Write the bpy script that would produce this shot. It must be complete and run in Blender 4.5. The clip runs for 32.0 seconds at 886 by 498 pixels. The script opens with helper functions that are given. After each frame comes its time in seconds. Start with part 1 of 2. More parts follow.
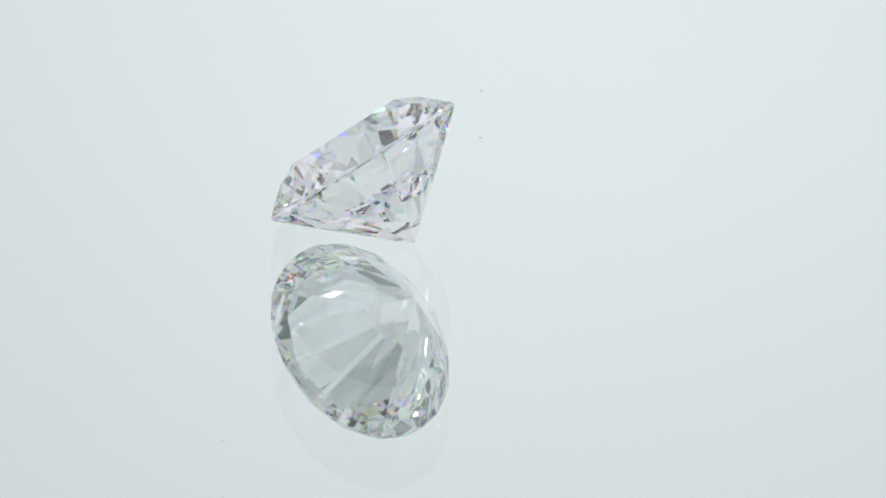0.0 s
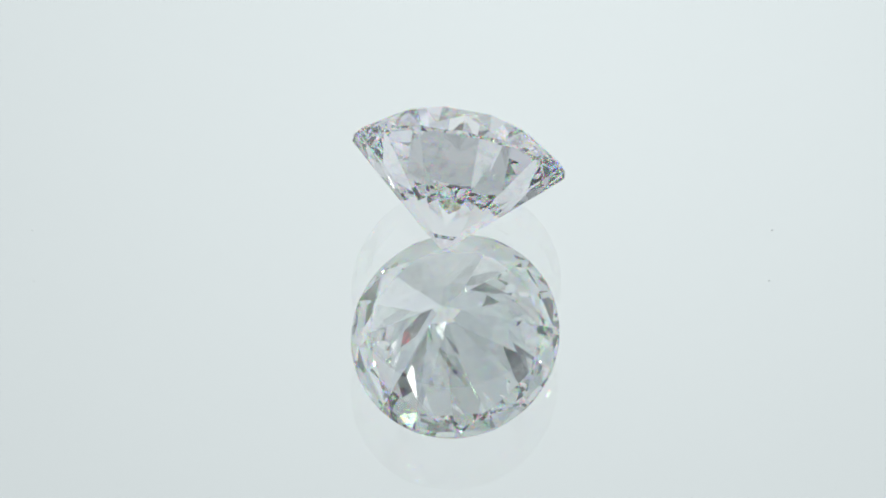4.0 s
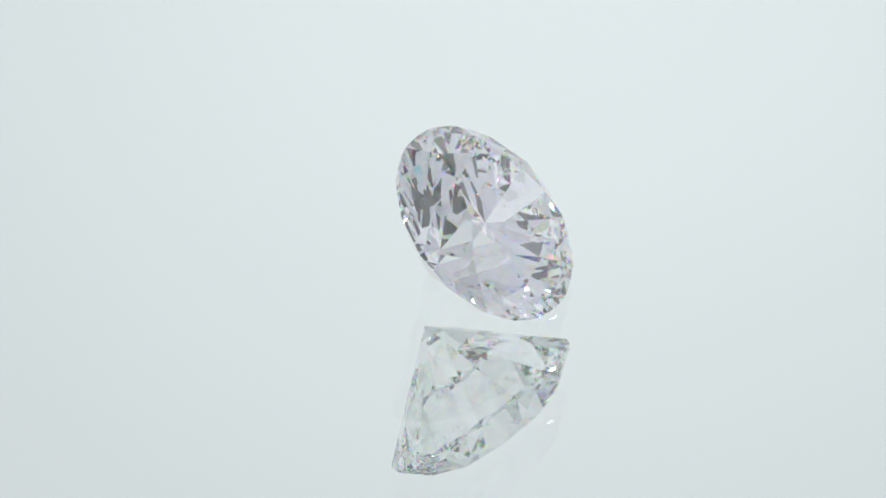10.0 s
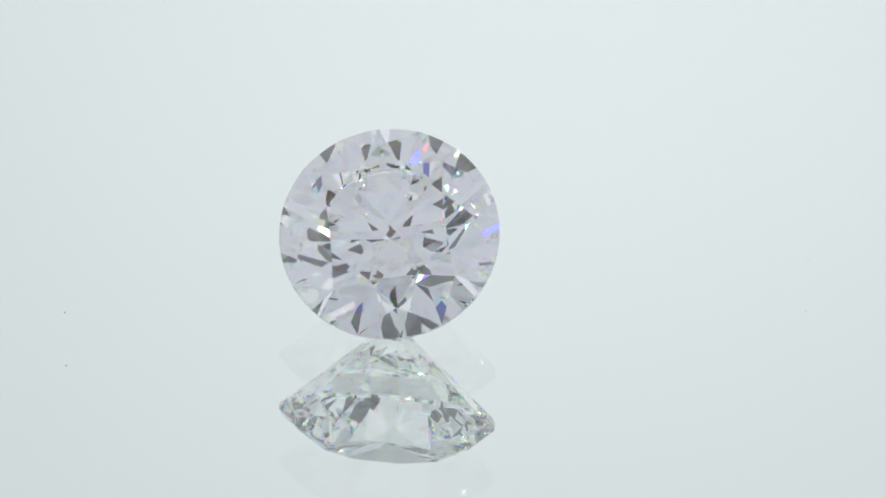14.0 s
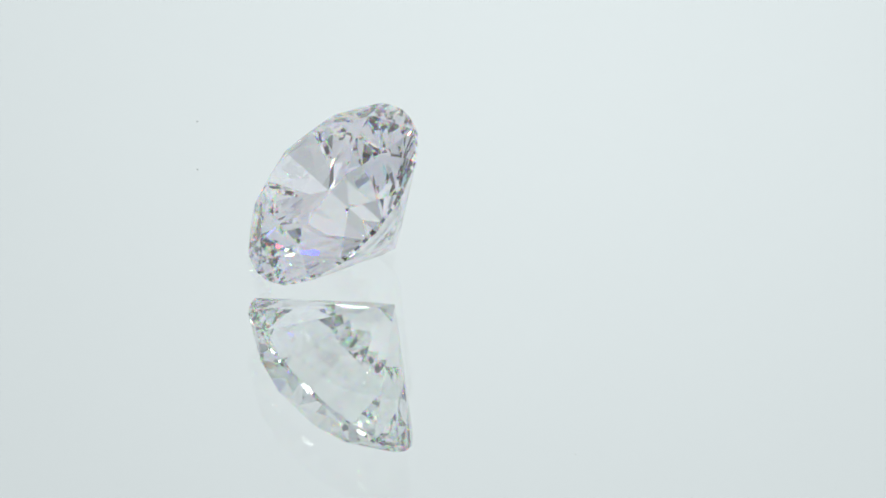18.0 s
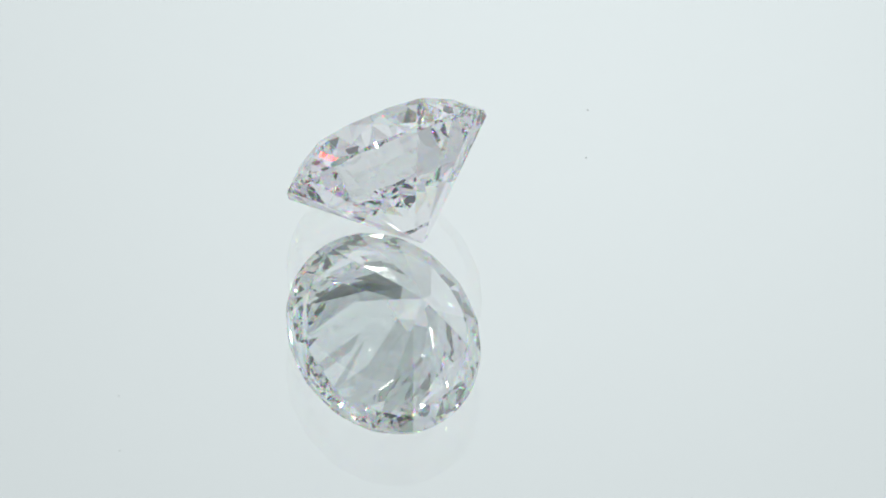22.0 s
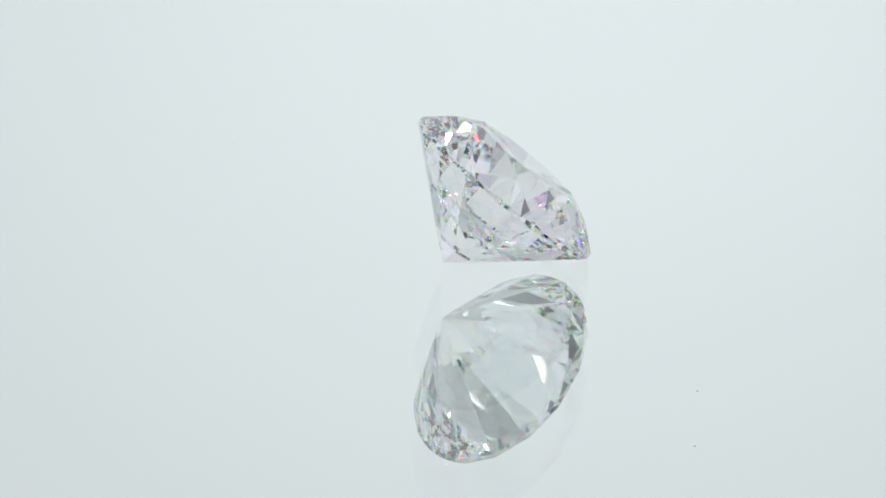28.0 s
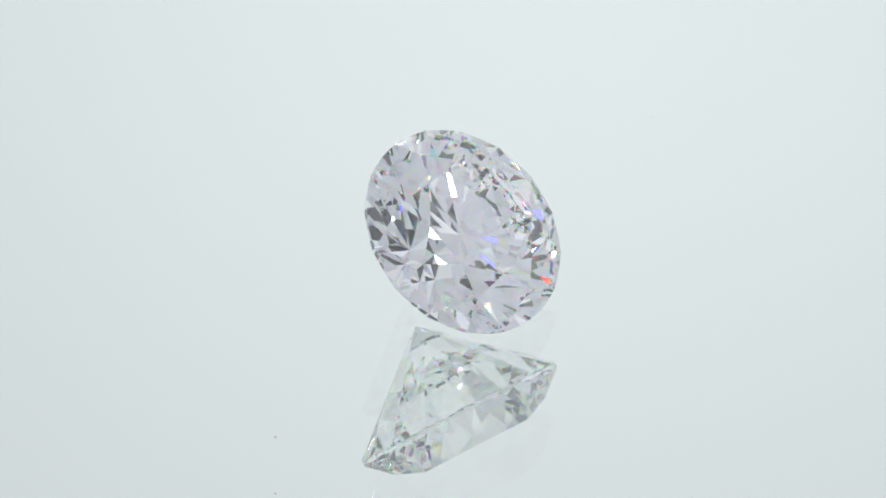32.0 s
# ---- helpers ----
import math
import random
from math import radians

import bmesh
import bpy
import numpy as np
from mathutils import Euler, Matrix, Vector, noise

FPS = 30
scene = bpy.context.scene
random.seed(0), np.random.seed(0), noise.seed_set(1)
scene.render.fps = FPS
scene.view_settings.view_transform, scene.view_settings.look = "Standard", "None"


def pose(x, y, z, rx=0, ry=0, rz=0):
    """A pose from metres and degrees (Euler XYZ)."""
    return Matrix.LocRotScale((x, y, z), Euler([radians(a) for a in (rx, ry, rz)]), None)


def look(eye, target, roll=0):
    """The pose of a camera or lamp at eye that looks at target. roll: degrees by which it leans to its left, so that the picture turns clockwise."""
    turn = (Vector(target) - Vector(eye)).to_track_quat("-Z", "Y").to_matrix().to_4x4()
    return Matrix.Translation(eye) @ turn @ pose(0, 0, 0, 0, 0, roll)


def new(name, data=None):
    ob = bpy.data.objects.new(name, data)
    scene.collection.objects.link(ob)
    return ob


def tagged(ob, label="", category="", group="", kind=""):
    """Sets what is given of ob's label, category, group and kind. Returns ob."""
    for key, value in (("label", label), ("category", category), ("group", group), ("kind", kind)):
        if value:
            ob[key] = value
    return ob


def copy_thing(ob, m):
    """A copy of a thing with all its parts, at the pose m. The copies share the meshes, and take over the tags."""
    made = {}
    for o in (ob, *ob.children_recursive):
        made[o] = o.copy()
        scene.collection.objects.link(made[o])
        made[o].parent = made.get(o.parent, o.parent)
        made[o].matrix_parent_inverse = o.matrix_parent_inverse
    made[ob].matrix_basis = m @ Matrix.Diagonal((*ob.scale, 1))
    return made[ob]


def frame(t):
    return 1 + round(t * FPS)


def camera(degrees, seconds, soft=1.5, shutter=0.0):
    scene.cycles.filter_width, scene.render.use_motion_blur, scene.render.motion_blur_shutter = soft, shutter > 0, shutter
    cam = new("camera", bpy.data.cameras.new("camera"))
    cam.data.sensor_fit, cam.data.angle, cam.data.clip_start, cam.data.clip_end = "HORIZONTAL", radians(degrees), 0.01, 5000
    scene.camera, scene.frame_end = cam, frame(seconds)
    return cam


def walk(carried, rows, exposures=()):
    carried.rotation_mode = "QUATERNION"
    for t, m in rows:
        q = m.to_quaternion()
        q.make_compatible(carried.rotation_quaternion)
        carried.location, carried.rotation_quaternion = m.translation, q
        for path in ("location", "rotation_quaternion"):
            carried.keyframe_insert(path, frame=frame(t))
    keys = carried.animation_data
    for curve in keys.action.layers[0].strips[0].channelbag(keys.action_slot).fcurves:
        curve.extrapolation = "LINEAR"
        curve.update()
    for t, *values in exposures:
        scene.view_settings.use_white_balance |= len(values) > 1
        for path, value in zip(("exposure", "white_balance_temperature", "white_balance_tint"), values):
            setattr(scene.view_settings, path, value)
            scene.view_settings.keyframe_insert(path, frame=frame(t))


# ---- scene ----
# ------------------------------------------------------------------ camera
# A macro camera looks down on a slowly turning mirror plate with one small stone on it.
# The turning axis is the z axis, the top of the mirror's glass is z = 0.
MM = 0.001
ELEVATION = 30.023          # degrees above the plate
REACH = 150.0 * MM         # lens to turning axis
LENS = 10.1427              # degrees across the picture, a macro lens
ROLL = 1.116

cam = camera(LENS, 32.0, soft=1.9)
_e = radians(ELEVATION)
EYE = Vector((0, -REACH * math.cos(_e), REACH * math.sin(_e)))
_right, _up = Vector((1, 0, 0)), Vector((0, math.sin(_e), math.cos(_e)))
_r = radians(ROLL)
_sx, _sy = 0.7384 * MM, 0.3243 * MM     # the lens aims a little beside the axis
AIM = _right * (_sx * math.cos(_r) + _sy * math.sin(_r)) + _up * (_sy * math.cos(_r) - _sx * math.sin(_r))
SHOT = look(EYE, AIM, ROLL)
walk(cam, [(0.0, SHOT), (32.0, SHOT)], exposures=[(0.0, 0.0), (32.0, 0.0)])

# light is thrown to and fro many times inside a cut stone
scene.cycles.max_bounces, scene.cycles.transmission_bounces, scene.cycles.glossy_bounces = 64, 64, 24


# ------------------------------------------------------------------ motion of the plate
PERIOD = 20.91              # seconds for one turn, clockwise seen from above
START = 145.25             # degrees: where the stone's table faces at the start


def turn_at(t):
    return START - 360.0 / PERIOD * t


# ------------------------------------------------------------------ light
LED_POWER = 12.0            # the bright lamps, and the pin lights added for sparkle
FILL_POWER = 1.6            # fill lamp added outside the light box
# glow added to the light box's panels, in place of light falling on them
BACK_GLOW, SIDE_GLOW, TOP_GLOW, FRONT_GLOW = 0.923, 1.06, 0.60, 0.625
world = bpy.data.worlds.new("world")
world.use_nodes = True
scene.world = world
world.node_tree.nodes["Background"].inputs["Color"].default_value = (0.02, 0.02, 0.022, 1)
world.node_tree.nodes["Background"].inputs["Strength"].default_value = 0.3


# ------------------------------------------------------------------ materials
def material(name):
    m = bpy.data.materials.new(name)
    m.use_nodes = True
    m.node_tree.nodes.clear()
    out = m.node_tree.nodes.new("ShaderNodeOutputMaterial")
    return m, m.node_tree.nodes, m.node_tree.links, out


def mottled(name, low, high, scale, rough=0.6, bump=0.1, fine=8.0, metal=0.0, gloss=0.2):
    """A matt surface with cloudy tone at one scale and grain at a finer one."""
    m, nodes, links, out = material(name)
    geo = nodes.new("ShaderNodeTexCoord")
    big, small = nodes.new("ShaderNodeTexNoise"), nodes.new("ShaderNodeTexNoise")
    big.inputs["Scale"].default_value, small.inputs["Scale"].default_value = scale, scale * fine
    big.inputs["Detail"].default_value = 3
    ramp = nodes.new("ShaderNodeMix")
    ramp.data_type = "RGBA"
    ramp.inputs[6].default_value, ramp.inputs[7].default_value = (*low, 1), (*high, 1)
    bsdf, bmp = nodes.new("ShaderNodeBsdfPrincipled"), nodes.new("ShaderNodeBump")
    bsdf.inputs["Roughness"].default_value, bsdf.inputs["Metallic"].default_value = rough, metal
    bsdf.inputs["Specular IOR Level"].default_value = gloss
    bmp.inputs["Strength"].default_value, bmp.inputs["Distance"].default_value = bump, 0.0005
    links.new(geo.outputs["Object"], big.inputs["Vector"])
    links.new(geo.outputs["Object"], small.inputs["Vector"])
    links.new(big.outputs["Fac"], ramp.inputs[0])
    links.new(ramp.outputs[2], bsdf.inputs["Base Color"])
    links.new(small.outputs["Fac"], bmp.inputs["Height"])
    links.new(bmp.outputs["Normal"], bsdf.inputs["Normal"])
    links.new(bsdf.outputs[0], out.inputs["Surface"])
    return m


def gem_material(name, bands):
    """Colourless brilliant. bands: colours of light, each with its own refractive index."""
    m, nodes, links, out = material(name)
    last = None
    for tint, ior in bands:
        g = nodes.new("ShaderNodeBsdfGlass")
        g.inputs["Color"].default_value = (*tint, 1)
        g.inputs["Roughness"].default_value = 0.0
        g.inputs["IOR"].default_value = ior
        if last is None:
            last = g
        else:
            add = nodes.new("ShaderNodeAddShader")
            links.new(last.outputs[0], add.inputs[0])
            links.new(g.outputs[0], add.inputs[1])
            last = add
    links.new(last.outputs[0], out.inputs["Surface"])
    return m


def plain_glass():
    m, nodes, links, out = material("plate_glass")
    g = nodes.new("ShaderNodeBsdfGlass")
    g.inputs["Color"].default_value = (0.968, 0.988, 0.972, 1)
    g.inputs["Roughness"].default_value = 0.0
    g.inputs["IOR"].default_value = 1.52
    links.new(g.outputs[0], out.inputs["Surface"])
    return m


def silvering():
    m, nodes, links, out = material("silvering")
    g = nodes.new("ShaderNodeBsdfPrincipled")
    g.inputs["Base Color"].default_value = (0.96, 0.97, 0.965, 1)
    g.inputs["Metallic"].default_value, g.inputs["Roughness"].default_value = 1.0, 0.0
    links.new(g.outputs[0], out.inputs["Surface"])
    return m


def glow(name, colour, strength):
    m, nodes, links, out = material(name)
    e = nodes.new("ShaderNodeEmission")
    e.inputs["Color"].default_value, e.inputs["Strength"].default_value = (*colour, 1), strength
    links.new(e.outputs[0], out.inputs["Surface"])
    return m


def glow_panel(name, colour, strength, middle, reach, fall):
    """A panel with added glow, its falloff painted in: brightest at middle, weaker by fall (0 to 1) at reach metres
    from it, faintly cloudy.
    """
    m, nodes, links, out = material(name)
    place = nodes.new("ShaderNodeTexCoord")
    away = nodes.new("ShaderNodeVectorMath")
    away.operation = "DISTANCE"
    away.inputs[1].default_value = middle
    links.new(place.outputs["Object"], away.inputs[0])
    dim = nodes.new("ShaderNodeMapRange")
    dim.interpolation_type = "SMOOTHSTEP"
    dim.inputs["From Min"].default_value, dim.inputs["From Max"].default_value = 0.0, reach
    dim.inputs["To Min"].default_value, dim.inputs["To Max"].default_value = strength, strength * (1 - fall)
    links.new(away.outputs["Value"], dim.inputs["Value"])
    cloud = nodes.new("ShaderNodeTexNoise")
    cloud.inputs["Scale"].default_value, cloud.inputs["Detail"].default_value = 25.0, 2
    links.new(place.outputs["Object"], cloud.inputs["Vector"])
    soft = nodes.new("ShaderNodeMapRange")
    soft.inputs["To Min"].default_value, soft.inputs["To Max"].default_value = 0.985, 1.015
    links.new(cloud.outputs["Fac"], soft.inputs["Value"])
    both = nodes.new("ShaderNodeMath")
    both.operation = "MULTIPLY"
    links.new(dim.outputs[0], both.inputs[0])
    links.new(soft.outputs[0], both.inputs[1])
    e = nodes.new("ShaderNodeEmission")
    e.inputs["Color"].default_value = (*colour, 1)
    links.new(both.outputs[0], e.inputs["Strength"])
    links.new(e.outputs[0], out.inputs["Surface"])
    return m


GEM = gem_material("gem", [((1, 1, 1), 2.42)])
GEM_FIRE = gem_material("gem_crown", [((0.62, 1, 0.55), 2.42), ((0.38, 0, 0), 2.403), ((0, 0, 0.45), 2.450)])
GLASS = plain_glass()
SILVER = silvering()
# emission only, with the backdrop's light gradient put into its falloff
BACK_PANEL = glow_panel("backdrop_added_glow", (0.9125, 0.951, 1.0), BACK_GLOW, (0.012, 0.24, 0.105), 0.10, 0.20)
SIDE_PANEL = glow_panel("side_added_glow", (0.885, 0.915, 1.0), SIDE_GLOW, (0.0, 0.06, 0.08), 0.45, 0.25)
TOP_PANEL = glow_panel("top_added_glow", (0.885, 0.930, 1.0), TOP_GLOW, (0.0, -0.05, 0.27), 0.30, 0.22)
FRONT_PANEL = glow_panel("front_added_glow", (0.835, 0.885, 1.0), FRONT_GLOW, (0.0, -0.125, 0.14), 0.25, 0.2)
TABLE_TOP = mottled("white_laminate", (0.74, 0.75, 0.76), (0.80, 0.80, 0.81), 12.0, 0.45, 0.05, 20.0)
PLASTIC = mottled("grey_plastic", (0.50, 0.51, 0.52), (0.56, 0.57, 0.58), 30.0, 0.4, 0.08, 20.0)
DARK_SURROUND = mottled("dark_surround", (0.10, 0.10, 0.105), (0.14, 0.14, 0.145), 2.0, 0.8, 0.1, 30.0)
BLACK = mottled("black_plastic", (0.012, 0.012, 0.013), (0.022, 0.022, 0.024), 60.0, 0.5, 0.3, 20.0)
COATED = mottled("coated_lens", (0.010, 0.009, 0.014), (0.014, 0.012, 0.018), 60.0, 0.08, 0.0, 20.0, gloss=0.5)
FILL_GLOW = glow("fill_glow", (1.0, 0.97, 0.93), FILL_POWER)
DUST = mottled("dust_fibre", (0.46, 0.46, 0.45), (0.60, 0.59, 0.58), 4000.0, 0.9, 0.2, 5.0)
LED = glow("led", (1.0, 0.985, 0.97), LED_POWER)


# ------------------------------------------------------------------ mesh helpers
def mesh_object(name, bm, mat, smooth=False):
    bmesh.ops.recalc_face_normals(bm, faces=bm.faces)
    me = bpy.data.meshes.new(name)
    bm.to_mesh(me)
    bm.free()
    me.materials.append(mat)
    if smooth:
        for f in me.polygons:
            f.use_smooth = True
    return new(name, me)


def part(name, bm, mat, parent, label="", smooth=False):
    ob = mesh_object(name, bm, mat, smooth)
    ob.parent = parent
    return tagged(ob, label)


def box(x0, x1, y0, y1, z0, z1, bevel=0.0):
    bm = bmesh.new()
    bmesh.ops.create_cube(bm, size=1.0, matrix=Matrix.Translation(((x0 + x1) / 2, (y0 + y1) / 2, (z0 + z1) / 2))
                          @ Matrix.Diagonal((x1 - x0, y1 - y0, z1 - z0, 1)))
    if bevel:
        bmesh.ops.bevel(bm, geom=bm.edges[:], offset=bevel, segments=2, affect="EDGES")
    return bm


def lathe(profile, segments=96, closed=True):
    """A turned body from (radius, z) pairs, round the z axis."""
    bm = bmesh.new()
    rings = []
    for r, z in profile:
        if r == 0:
            rings.append([bm.verts.new((0, 0, z))])
        else:
            rings.append([bm.verts.new((r * math.cos(2 * math.pi * k / segments), r * math.sin(2 * math.pi * k / segments), z))
                          for k in range(segments)])
    for a, b in zip(rings, rings[1:]):
        for k in range(segments):
            j = (k + 1) % segments
            ring = [a[k % len(a)], a[j % len(a)], b[j % len(b)], b[k % len(b)]]
            ring = [v for i, v in enumerate(ring) if v not in ring[:i]]
            if len(ring) > 2:
                bm.faces.new(ring)
    return bm


# ------------------------------------------------------------------ the light box round the plate
TX, TBACK, TFRONT, TTOP, TLOW, WALL = 0.245, 0.24, -0.125, 0.27, -0.012, 0.006


# the front has a slot at either side, and an oval hole between them for the lens
SLOT_L0, SLOT_L1, SLOT_L_TOP = -0.226, -0.113, 0.130
SLOT_R0, SLOT_R1, SLOT_R_TOP = 0.084, 0.164, 0.125
LENS_R = 0.0292
HOLE_Z = EYE.z * TFRONT / EYE.y
tagged(mesh_object("backdrop", box(-TX - WALL, TX + WALL, TBACK, TBACK + WALL, TLOW, TTOP), BACK_PANEL),
       "white back panel of the light box with added glow", "backdrop", kind="structure")
tagged(mesh_object("wall_west", box(-TX - WALL, -TX, TFRONT - WALL, TBACK, TLOW, TTOP), SIDE_PANEL),
       "white side panel of the light box with added glow", "wall", kind="structure")
tagged(mesh_object("wall_east", box(TX, TX + WALL, TFRONT - WALL, TBACK, TLOW, TTOP), SIDE_PANEL),
       "white side panel of the light box with added glow", "wall", kind="structure")
front = bmesh.new()
for x0, x1, z0, z1 in ((-TX, SLOT_L0, TLOW, TTOP), (SLOT_L0, SLOT_L1, SLOT_L_TOP, TTOP), (SLOT_R0, SLOT_R1, SLOT_R_TOP, TTOP), (SLOT_R1, TX, TLOW, TTOP)):
    piece = box(x0, x1, TFRONT - WALL, TFRONT, z0, z1)
    me = bpy.data.meshes.new("piece")
    piece.to_mesh(me)
    piece.free()
    front.from_mesh(me)
    bpy.data.meshes.remove(me)


def holed_panel(bm, x0, x1, z0, z1, y0, y1, cz, a, b, steps=48):
    """An upright panel with an oval hole round x = 0, z = cz."""
    turns = sorted([2 * math.pi * (k + 0.5) / steps for k in range(steps)]
                   + [math.atan2(z - cz, x) % (2 * math.pi) for x in (x0, x1) for z in (z0, z1)])
    loops = [[], [], [], []]
    for w in turns:
        c, d = math.cos(w), math.sin(w)
        r = min((x1 if c > 0 else x0) / c if abs(c) > 1e-9 else 1e9, ((z1 if d > 0 else z0) - cz) / d if abs(d) > 1e-9 else 1e9)
        q = a * b / math.hypot(b * c, a * d)
        for ring, s, y in zip(loops, (q, r, r, q), (y1, y1, y0, y0)):
            ring.append(bm.verts.new((s * c, y, cz + s * d)))
    for m in range(4):
        one, two = loops[m], loops[(m + 1) % 4]
        for k in range(len(turns)):
            j = (k + 1) % len(turns)
            bm.faces.new((one[k], one[j], two[j], two[k]))


holed_panel(front, SLOT_L1, SLOT_R0, TLOW, TTOP, TFRONT - WALL, TFRONT, HOLE_Z, LENS_R + 0.001, (LENS_R + 0.001) / math.cos(_e) + 0.002)
tagged(mesh_object("wall_south", front, FRONT_PANEL), "white front panel with side slots, a lens hole and added glow", "wall", kind="structure")
tagged(mesh_object("ceiling", box(-TX - WALL, TX + WALL, TFRONT - WALL, TBACK + WALL, TTOP, TTOP + WALL), TOP_PANEL),
       "white top panel of the light box with added glow", "ceiling", kind="structure")
tagged(mesh_object("floor", box(-0.44, 0.44, -0.44, 0.44, TLOW - 0.025, TLOW), TABLE_TOP),
       "white laminate table top under the light box", "table top", kind="structure")
# dark surfaces added outside for dimness, which only the openings show
for nm, b in (("wall_north", (-0.46, 0.46, 0.44, 0.46, TLOW - 0.025, 0.50)), ("wall_1", (-0.46, 0.46, -0.46, -0.44, TLOW - 0.025, 0.50)),
              ("wall_2", (-0.46, -0.44, -0.44, 0.44, TLOW - 0.025, 0.50)), ("wall_3", (0.44, 0.46, -0.44, 0.44, TLOW - 0.025, 0.50)),
              ("ceiling_1", (-0.46, 0.46, -0.46, 0.46, 0.50, 0.52))):
    tagged(mesh_object(nm, box(*b), DARK_SURROUND), "dark grey surface added round the light box, for dimness in its openings", nm.split("_")[0], kind="structure")


# ------------------------------------------------------------------ the bright lamps, and pin lights added for sparkle
def seen_from_stone(az, el, r):
    """A place r metres from the turning axis; az from straight back, to the right."""
    a, e = radians(az), radians(el)
    return Vector((r * math.cos(e) * math.sin(a), r * math.cos(e) * math.cos(a), r * math.sin(e)))


def led_lamp(r, label):
    """Shines along its -z."""
    ob = tagged(new("led_lamp"), label, "lamp", "lamps round the stone")
    h = r + 0.0008
    part("bezel", lathe([(h, 0.004), (h, -0.003), (r + 0.0006, -0.0036), (r + 0.0001, -0.0036), (r + 0.0001, 0.002), (0, 0.002), (0, 0.004), (h, 0.004)], 32), PLASTIC, ob)
    part("lens", lathe([(0, -0.0012), (0, -0.0034), (0.5 * r, -0.0033), (r, -0.0028), (r, -0.0012), (0, -0.0012)], 20), LED, ob, "bright white lens")
    return ob


# the single bright lamps, then pin lights added where they give the camera small sparkles, thickest on the front panel
# round the lens; none stands where the plate shows the backdrop
BRIGHT = [(-126, 10.5), (145, 47), (-170, 53), (172, 45), (122, 41)]
FRONT_SPARKLE_PINS = [(162, 22), (152, 21), (149, 32), (-153, 13), (150, 39), (-157, 21), (-156, 26), (-158, 47), (146, 36), (-148, 21), (156, 45), (-161, 29),
              (167, 48), (171, 63), (159, 44), (-149, 36), (149, 68), (161, 33), (-161, 49), (-143, 57), (136, 47), (-151, 57), (-160, 38), (162, 40), (154, 64), (-176, 58)]
SPARKLE_PINS = FRONT_SPARKLE_PINS + [(-112, 72), (125, 59), (102, 75), (78, 22), (119, 45), (41, 21), (-60, 21), (13, 67), (-30, 58), (-115, 59), (102, 60), (84, 13), (135, 57), (-79, 25)]
lamps = {}
for r, label, places in ((0.0028, "round white LED lamp in a grey bezel", BRIGHT), (0.0022, "small round white LED pin light in a grey bezel, added for sparkle", SPARKLE_PINS)):
    for az, el in places:
        way = seen_from_stone(az, el, 1.0)
        reach = min(abs((TX if way.x > 0 else -TX) / way.x), (TBACK if way.y > 0 else TFRONT) / way.y, TTOP / way.z)
        m = look(way * (reach - 0.004), (0, 0, 0.002))
        if r in lamps:
            copy_thing(lamps[r], m)
        else:
            lamps[r] = led_lamp(r, label)
            lamps[r].matrix_basis = m

# fill lamp added to lift the dark surround; no such lamp is known
fill_lamp = tagged(new("added_fill_light"), "flat square fill lamp added outside the light box", "lamp")
fill_lamp.location = (0, -0.28, 0.50)
part("frame", box(-0.065, 0.065, -0.065, 0.065, -0.010, 0), PLASTIC, fill_lamp)
part("diffuser", box(-0.058, 0.058, -0.058, 0.058, -0.014, -0.0105), FILL_GLOW, fill_lamp, "glowing white diffuser")

# ------------------------------------------------------------------ the black film camera, its front behind the point of view
rig = tagged(new("film_camera"), "black film camera before the open front of the light box", "camera")
rig.matrix_basis = SHOT @ Matrix.Translation((0, 0, 0.012))
part("lens_barrel", lathe([(0.019, -0.008), (0.0205, -0.0095), (LENS_R - 0.001, -0.0095), (LENS_R, -0.0085), (LENS_R, 0.040), (0, 0.040), (0, 0.030), (0.019, 0.030), (0.019, -0.008)], 64), BLACK, rig, "black ribbed lens barrel")
part("front_element", lathe([(0, 0.004), (0.010, 0.0048), (0.0188, 0.008), (0.0188, 0.010), (0, 0.010)], 48), COATED, rig, "dark coated front lens element", smooth=True)
part("body", box(-0.055, 0.055, -0.036, 0.036, 0.040, 0.085, 0.004), BLACK, rig)
part("grip", box(0.055, 0.068, -0.034, 0.030, 0.034, 0.084, 0.004), BLACK, rig)

# ------------------------------------------------------------------ the mirror plate on its turntable
GLASS_THICK = 2.19 * MM
PLATE_R = 70 * MM
mirror = tagged(new("mirror_plate"), "round back-silvered glass mirror plate on a turntable", "mirror")
part("glass", lathe([(0, 0), (PLATE_R - 0.4 * MM, 0), (PLATE_R, -0.4 * MM), (PLATE_R, -GLASS_THICK)], 128), GLASS, mirror, "clear greenish glass sheet")
part("silver_backing", lathe([(0, -GLASS_THICK), (PLATE_R, -GLASS_THICK), (PLATE_R, -GLASS_THICK - 0.3 * MM), (0, -GLASS_THICK - 0.3 * MM)], 128), SILVER, mirror, "silvered back")
turntable = tagged(new("turntable"), "white plastic turntable disc under the mirror plate", "turntable")
_z = -GLASS_THICK - 0.3 * MM
part("disc", lathe([(0, _z), (0.066, _z), (0.067, _z - 0.001), (0.067, _z - 0.004), (0, _z - 0.004)], 96), PLASTIC, turntable)
part("foot", lathe([(0, _z - 0.004), (0.05, _z - 0.004), (0.052, TLOW), (0, TLOW)], 64), PLASTIC, turntable)


# ------------------------------------------------------------------ the stone
DIAMETER = 6.5 * MM
TABLE, CROWN_H, GIRDLE_T, PAV_H, STAR, LOWER = 0.567, 0.150, 0.030, 0.4347, 0.53, 0.795
GIRDLE_SIDES = 64


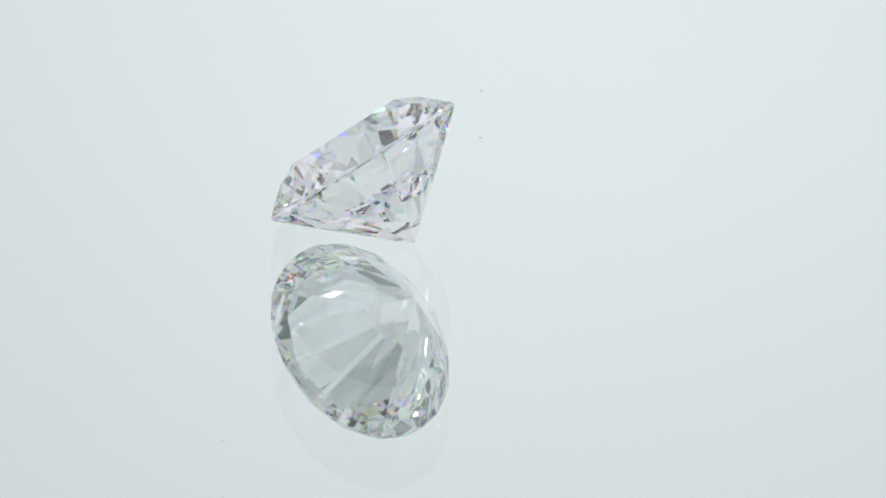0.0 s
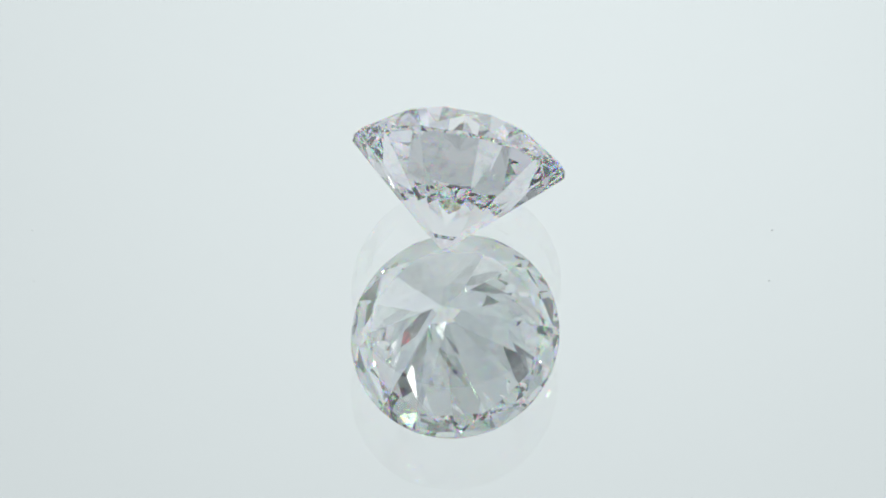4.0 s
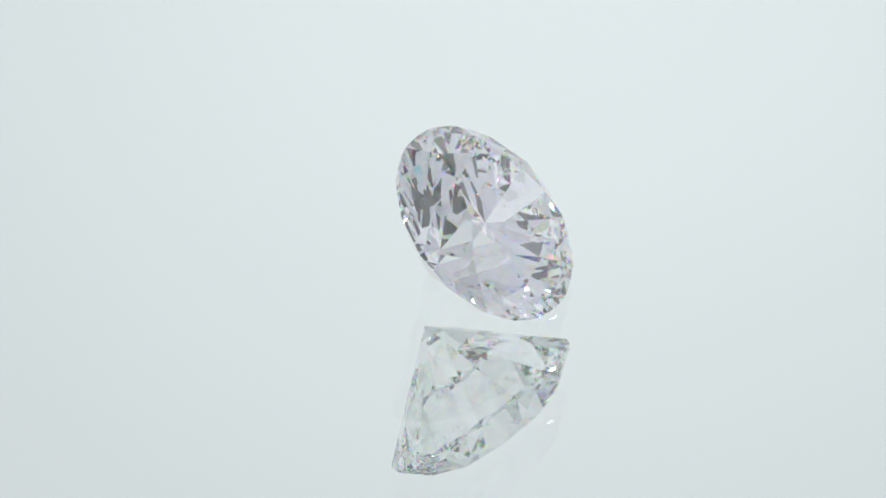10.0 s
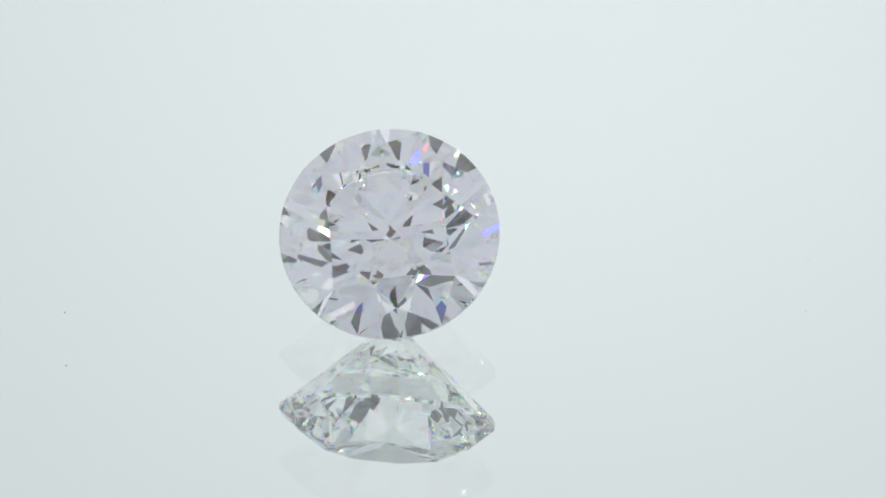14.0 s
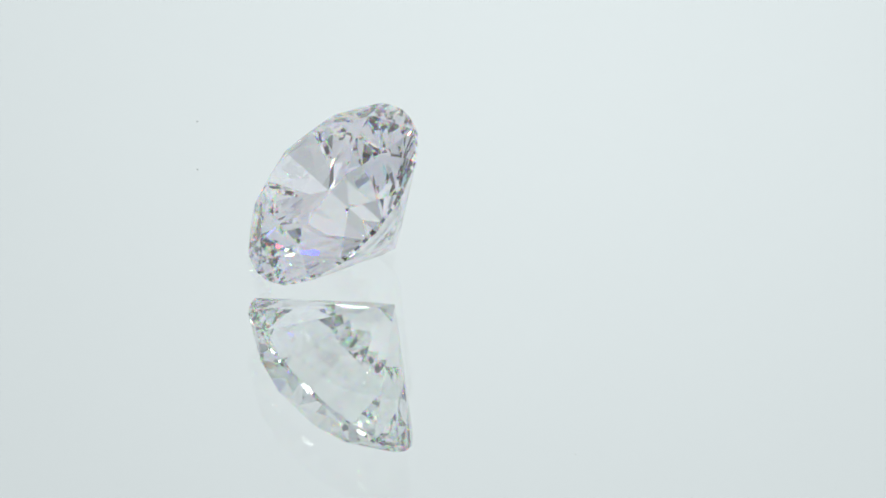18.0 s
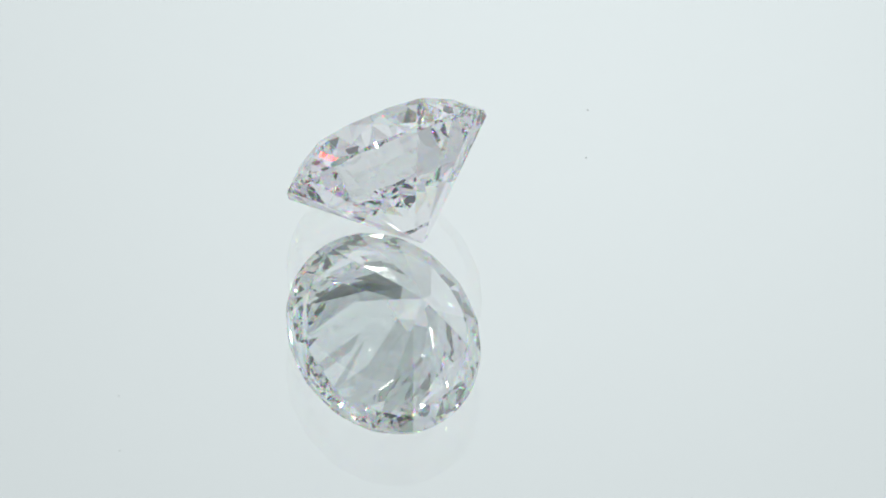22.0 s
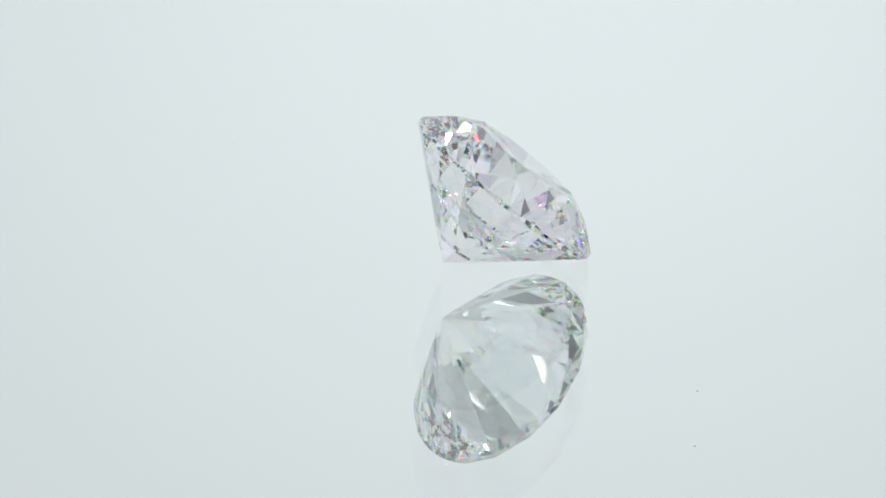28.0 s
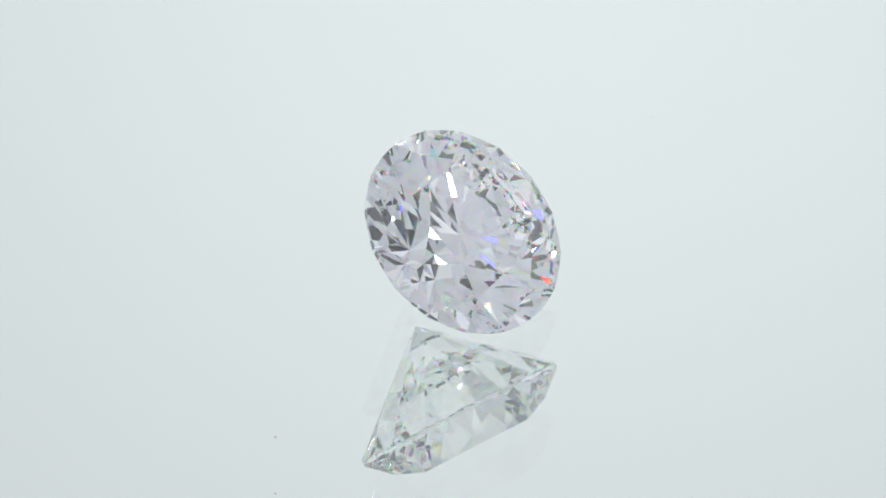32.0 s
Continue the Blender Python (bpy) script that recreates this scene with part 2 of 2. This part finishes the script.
def brilliant_planes():
    """The 57 facets of a round brilliant of diameter 1, girdle's lower edge at z = 0: name, normal, distance."""
    planes = []

    def through3(name, a, b, c):
        a, b, c = Vector(a), Vector(b), Vector(c)
        n = (b - a).cross(c - a).normalized()
        d = n.dot(a)
        if d < 0:
            n, d = -n, -d
        planes.append((name, n, d))

    def at(r, deg, z):
        return (r * math.cos(radians(deg)), r * math.sin(radians(deg)), z)

    rt, g0, top, low = TABLE / 2, GIRDLE_T, GIRDLE_T + CROWN_H, -PAV_H
    half = math.cos(radians(22.5))
    slope = CROWN_H / (0.5 - rt)
    rs = rt * half + STAR * (0.5 - rt * half)
    zs = top - slope * (rs * half - rt)
    rl = 0.5 * (1 - LOWER)
    zl = low + PAV_H / 0.5 * rl * half
    planes.append(("table", Vector((0, 0, 1)), top))
    for k in range(8):
        a = 45.0 * k
        through3("kite_facet", at(rt, a, top), at(rs, a - 22.5, zs), at(rs, a + 22.5, zs))
        through3("star_facet", at(rt, a, top), at(rt, a + 45, top), at(rs, a + 22.5, zs))
        through3("pavilion_facet", (0, 0, low), at(rl, a - 22.5, zl), at(rl, a + 22.5, zl))
        for s in (-1, 1):
            through3("upper_girdle_facet", at(rs, a + 22.5 * s, zs), at(0.5, a, g0), at(0.5, a + 22.5 * s, g0))
            through3("lower_girdle_facet", at(rl, a + 22.5 * s, zl), at(0.5, a, 0), at(0.5, a + 22.5 * s, 0))
    return planes


def facet_polygons():
    planes = brilliant_planes()
    for k in range(GIRDLE_SIDES):
        a = 2 * math.pi * (k + 0.5) / GIRDLE_SIDES
        planes.append(("girdle", Vector((math.cos(a), math.sin(a), 0)), 0.5 * math.cos(math.pi / GIRDLE_SIDES)))
    corners, found = [], []

    def corner(p):
        for i, q in enumerate(corners):
            if (p - q).length < 2e-5:
                return i
        corners.append(p)
        return len(corners) - 1

    for i, (name, n, d) in enumerate(planes):
        u = n.orthogonal().normalized()
        v = n.cross(u)
        poly = [n * d + u * a + v * b for a, b in ((-2, -2), (2, -2), (2, 2), (-2, 2))]
        for j, (_, m, e) in enumerate(planes):
            if i == j or not poly:
                continue
            cut = []
            for p, q in zip(poly, poly[1:] + poly[:1]):
                a, b = m.dot(p) - e, m.dot(q) - e
                if a <= 1e-7:
                    cut.append(p)
                if (a < -1e-7 and b > 1e-7) or (a > 1e-7 and b < -1e-7):
                    cut.append(p + (q - p) * (a / (a - b)))
            poly = cut
        ring = []
        for p in poly:
            c = corner(p)
            if c not in ring:
                ring.append(c)
        if len(ring) > 2:
            found.append((name, n, ring))
    return corners, found


# the stone lies on one of its lower girdle facets
corners, facets = facet_polygons()
_down = [n for name, n, _ in facets if name == "lower_girdle_facet"][1]
_spin = Matrix.Rotation(-math.atan2(_down.y, _down.x), 3, "Z")
_tilt = math.acos(-_down.z)
_lie = Matrix.Rotation(_tilt, 3, "Y") @ _spin
placed = [(_lie @ p) * DIAMETER for p in corners]
_culet = _lie @ Vector((0, 0, -PAV_H)) * DIAMETER
_floor = min(p.z for p in placed) - 0.040 * MM
CULET_AT = Vector((0.555 * MM, -0.607 * MM, 0))     # culet over the plate, with the table facing +x
placed = [Vector((p.x - _culet.x, p.y - _culet.y, p.z - _floor)) + CULET_AT for p in placed]
BASE = Vector((sum(p.x for p in placed) / len(placed), sum(p.y for p in placed) / len(placed), 0))
placed = [p - BASE for p in placed]

diamond = tagged(new("diamond"), "colourless round brilliant-cut diamond lying on its side on the mirror", "gemstone")
CROWN = ("star_facet", "kite_facet")
rim = bmesh.new()
rim_verts = {}
for name, n, ring in facets:
    n2 = _lie @ n
    pts = [placed[i] for i in ring]
    if (pts[1] - pts[0]).cross(pts[2] - pts[1]).dot(n2) < 0:
        ring = ring[::-1]
    if name == "girdle":
        for i in ring:
            if i not in rim_verts:
                rim_verts[i] = rim.verts.new(placed[i])
        rim.faces.new([rim_verts[i] for i in ring])
        continue
    me = bpy.data.meshes.new(name)
    me.from_pydata([placed[i] for i in ring], [], [list(range(len(ring)))])
    me.materials.append(GEM_FIRE if name in CROWN else GEM)
    ob = new(name, me)
    ob.parent = diamond
    if name == "table":
        tagged(ob, "flat octagonal top facet")
me = bpy.data.meshes.new("girdle")
rim.to_mesh(me)
rim.free()
me.materials.append(GEM)
ob = new("girdle", me)
ob.parent = diamond
tagged(ob, "thin polished faceted rim")


# ------------------------------------------------------------------ dust on the glass
def speck(seed, size, stretch, squash):
    """A crumb of lint: a lumpy, flattened little body."""
    rnd = random.Random(seed)
    bm = bmesh.new()
    bmesh.ops.create_icosphere(bm, subdivisions=2, radius=size / 2)
    for v in bm.verts:
        f = 1 + rnd.uniform(-0.22, 0.22)
        v.co = Vector((v.co.x * f * stretch, v.co.y * f, v.co.z * f * squash))
    low = min(v.co.z for v in bm.verts)
    for v in bm.verts:
        v.co.z -= low
    return mesh_object("dust_speck", bm, DUST)


DUST_AT = [(4.55, -9.96, 0.052, 1.2, 0.5, 20), (-1.48, 11.67, 0.026, 2.4, 0.4, 70)]
dust = []
for i, (x, y, size, stretch, squash, turned) in enumerate(DUST_AT):
    ob = speck(i, size * MM, stretch, squash)
    tagged(ob, "tiny grey dust speck lying on the mirror glass" if i == 0 else "thin pale lint fibre lying on the mirror glass", "dust", "dust on the glass")
    dust.append((ob, Matrix.Translation((x * MM, y * MM, 0)) @ Matrix.Rotation(radians(turned), 4, "Z")))


# ------------------------------------------------------------------ what turns
def motions():
    still = Matrix.Identity(4)
    for thing, base in [(mirror, still), (turntable, still), (diamond, Matrix.Translation(BASE)), *dust]:
        rows = []
        for k in range(0, 65):
            t = 0.5 * k
            rows.append((t, Matrix.Rotation(radians(turn_at(t)), 4, "Z") @ base))
        walk(thing, rows)


motions()
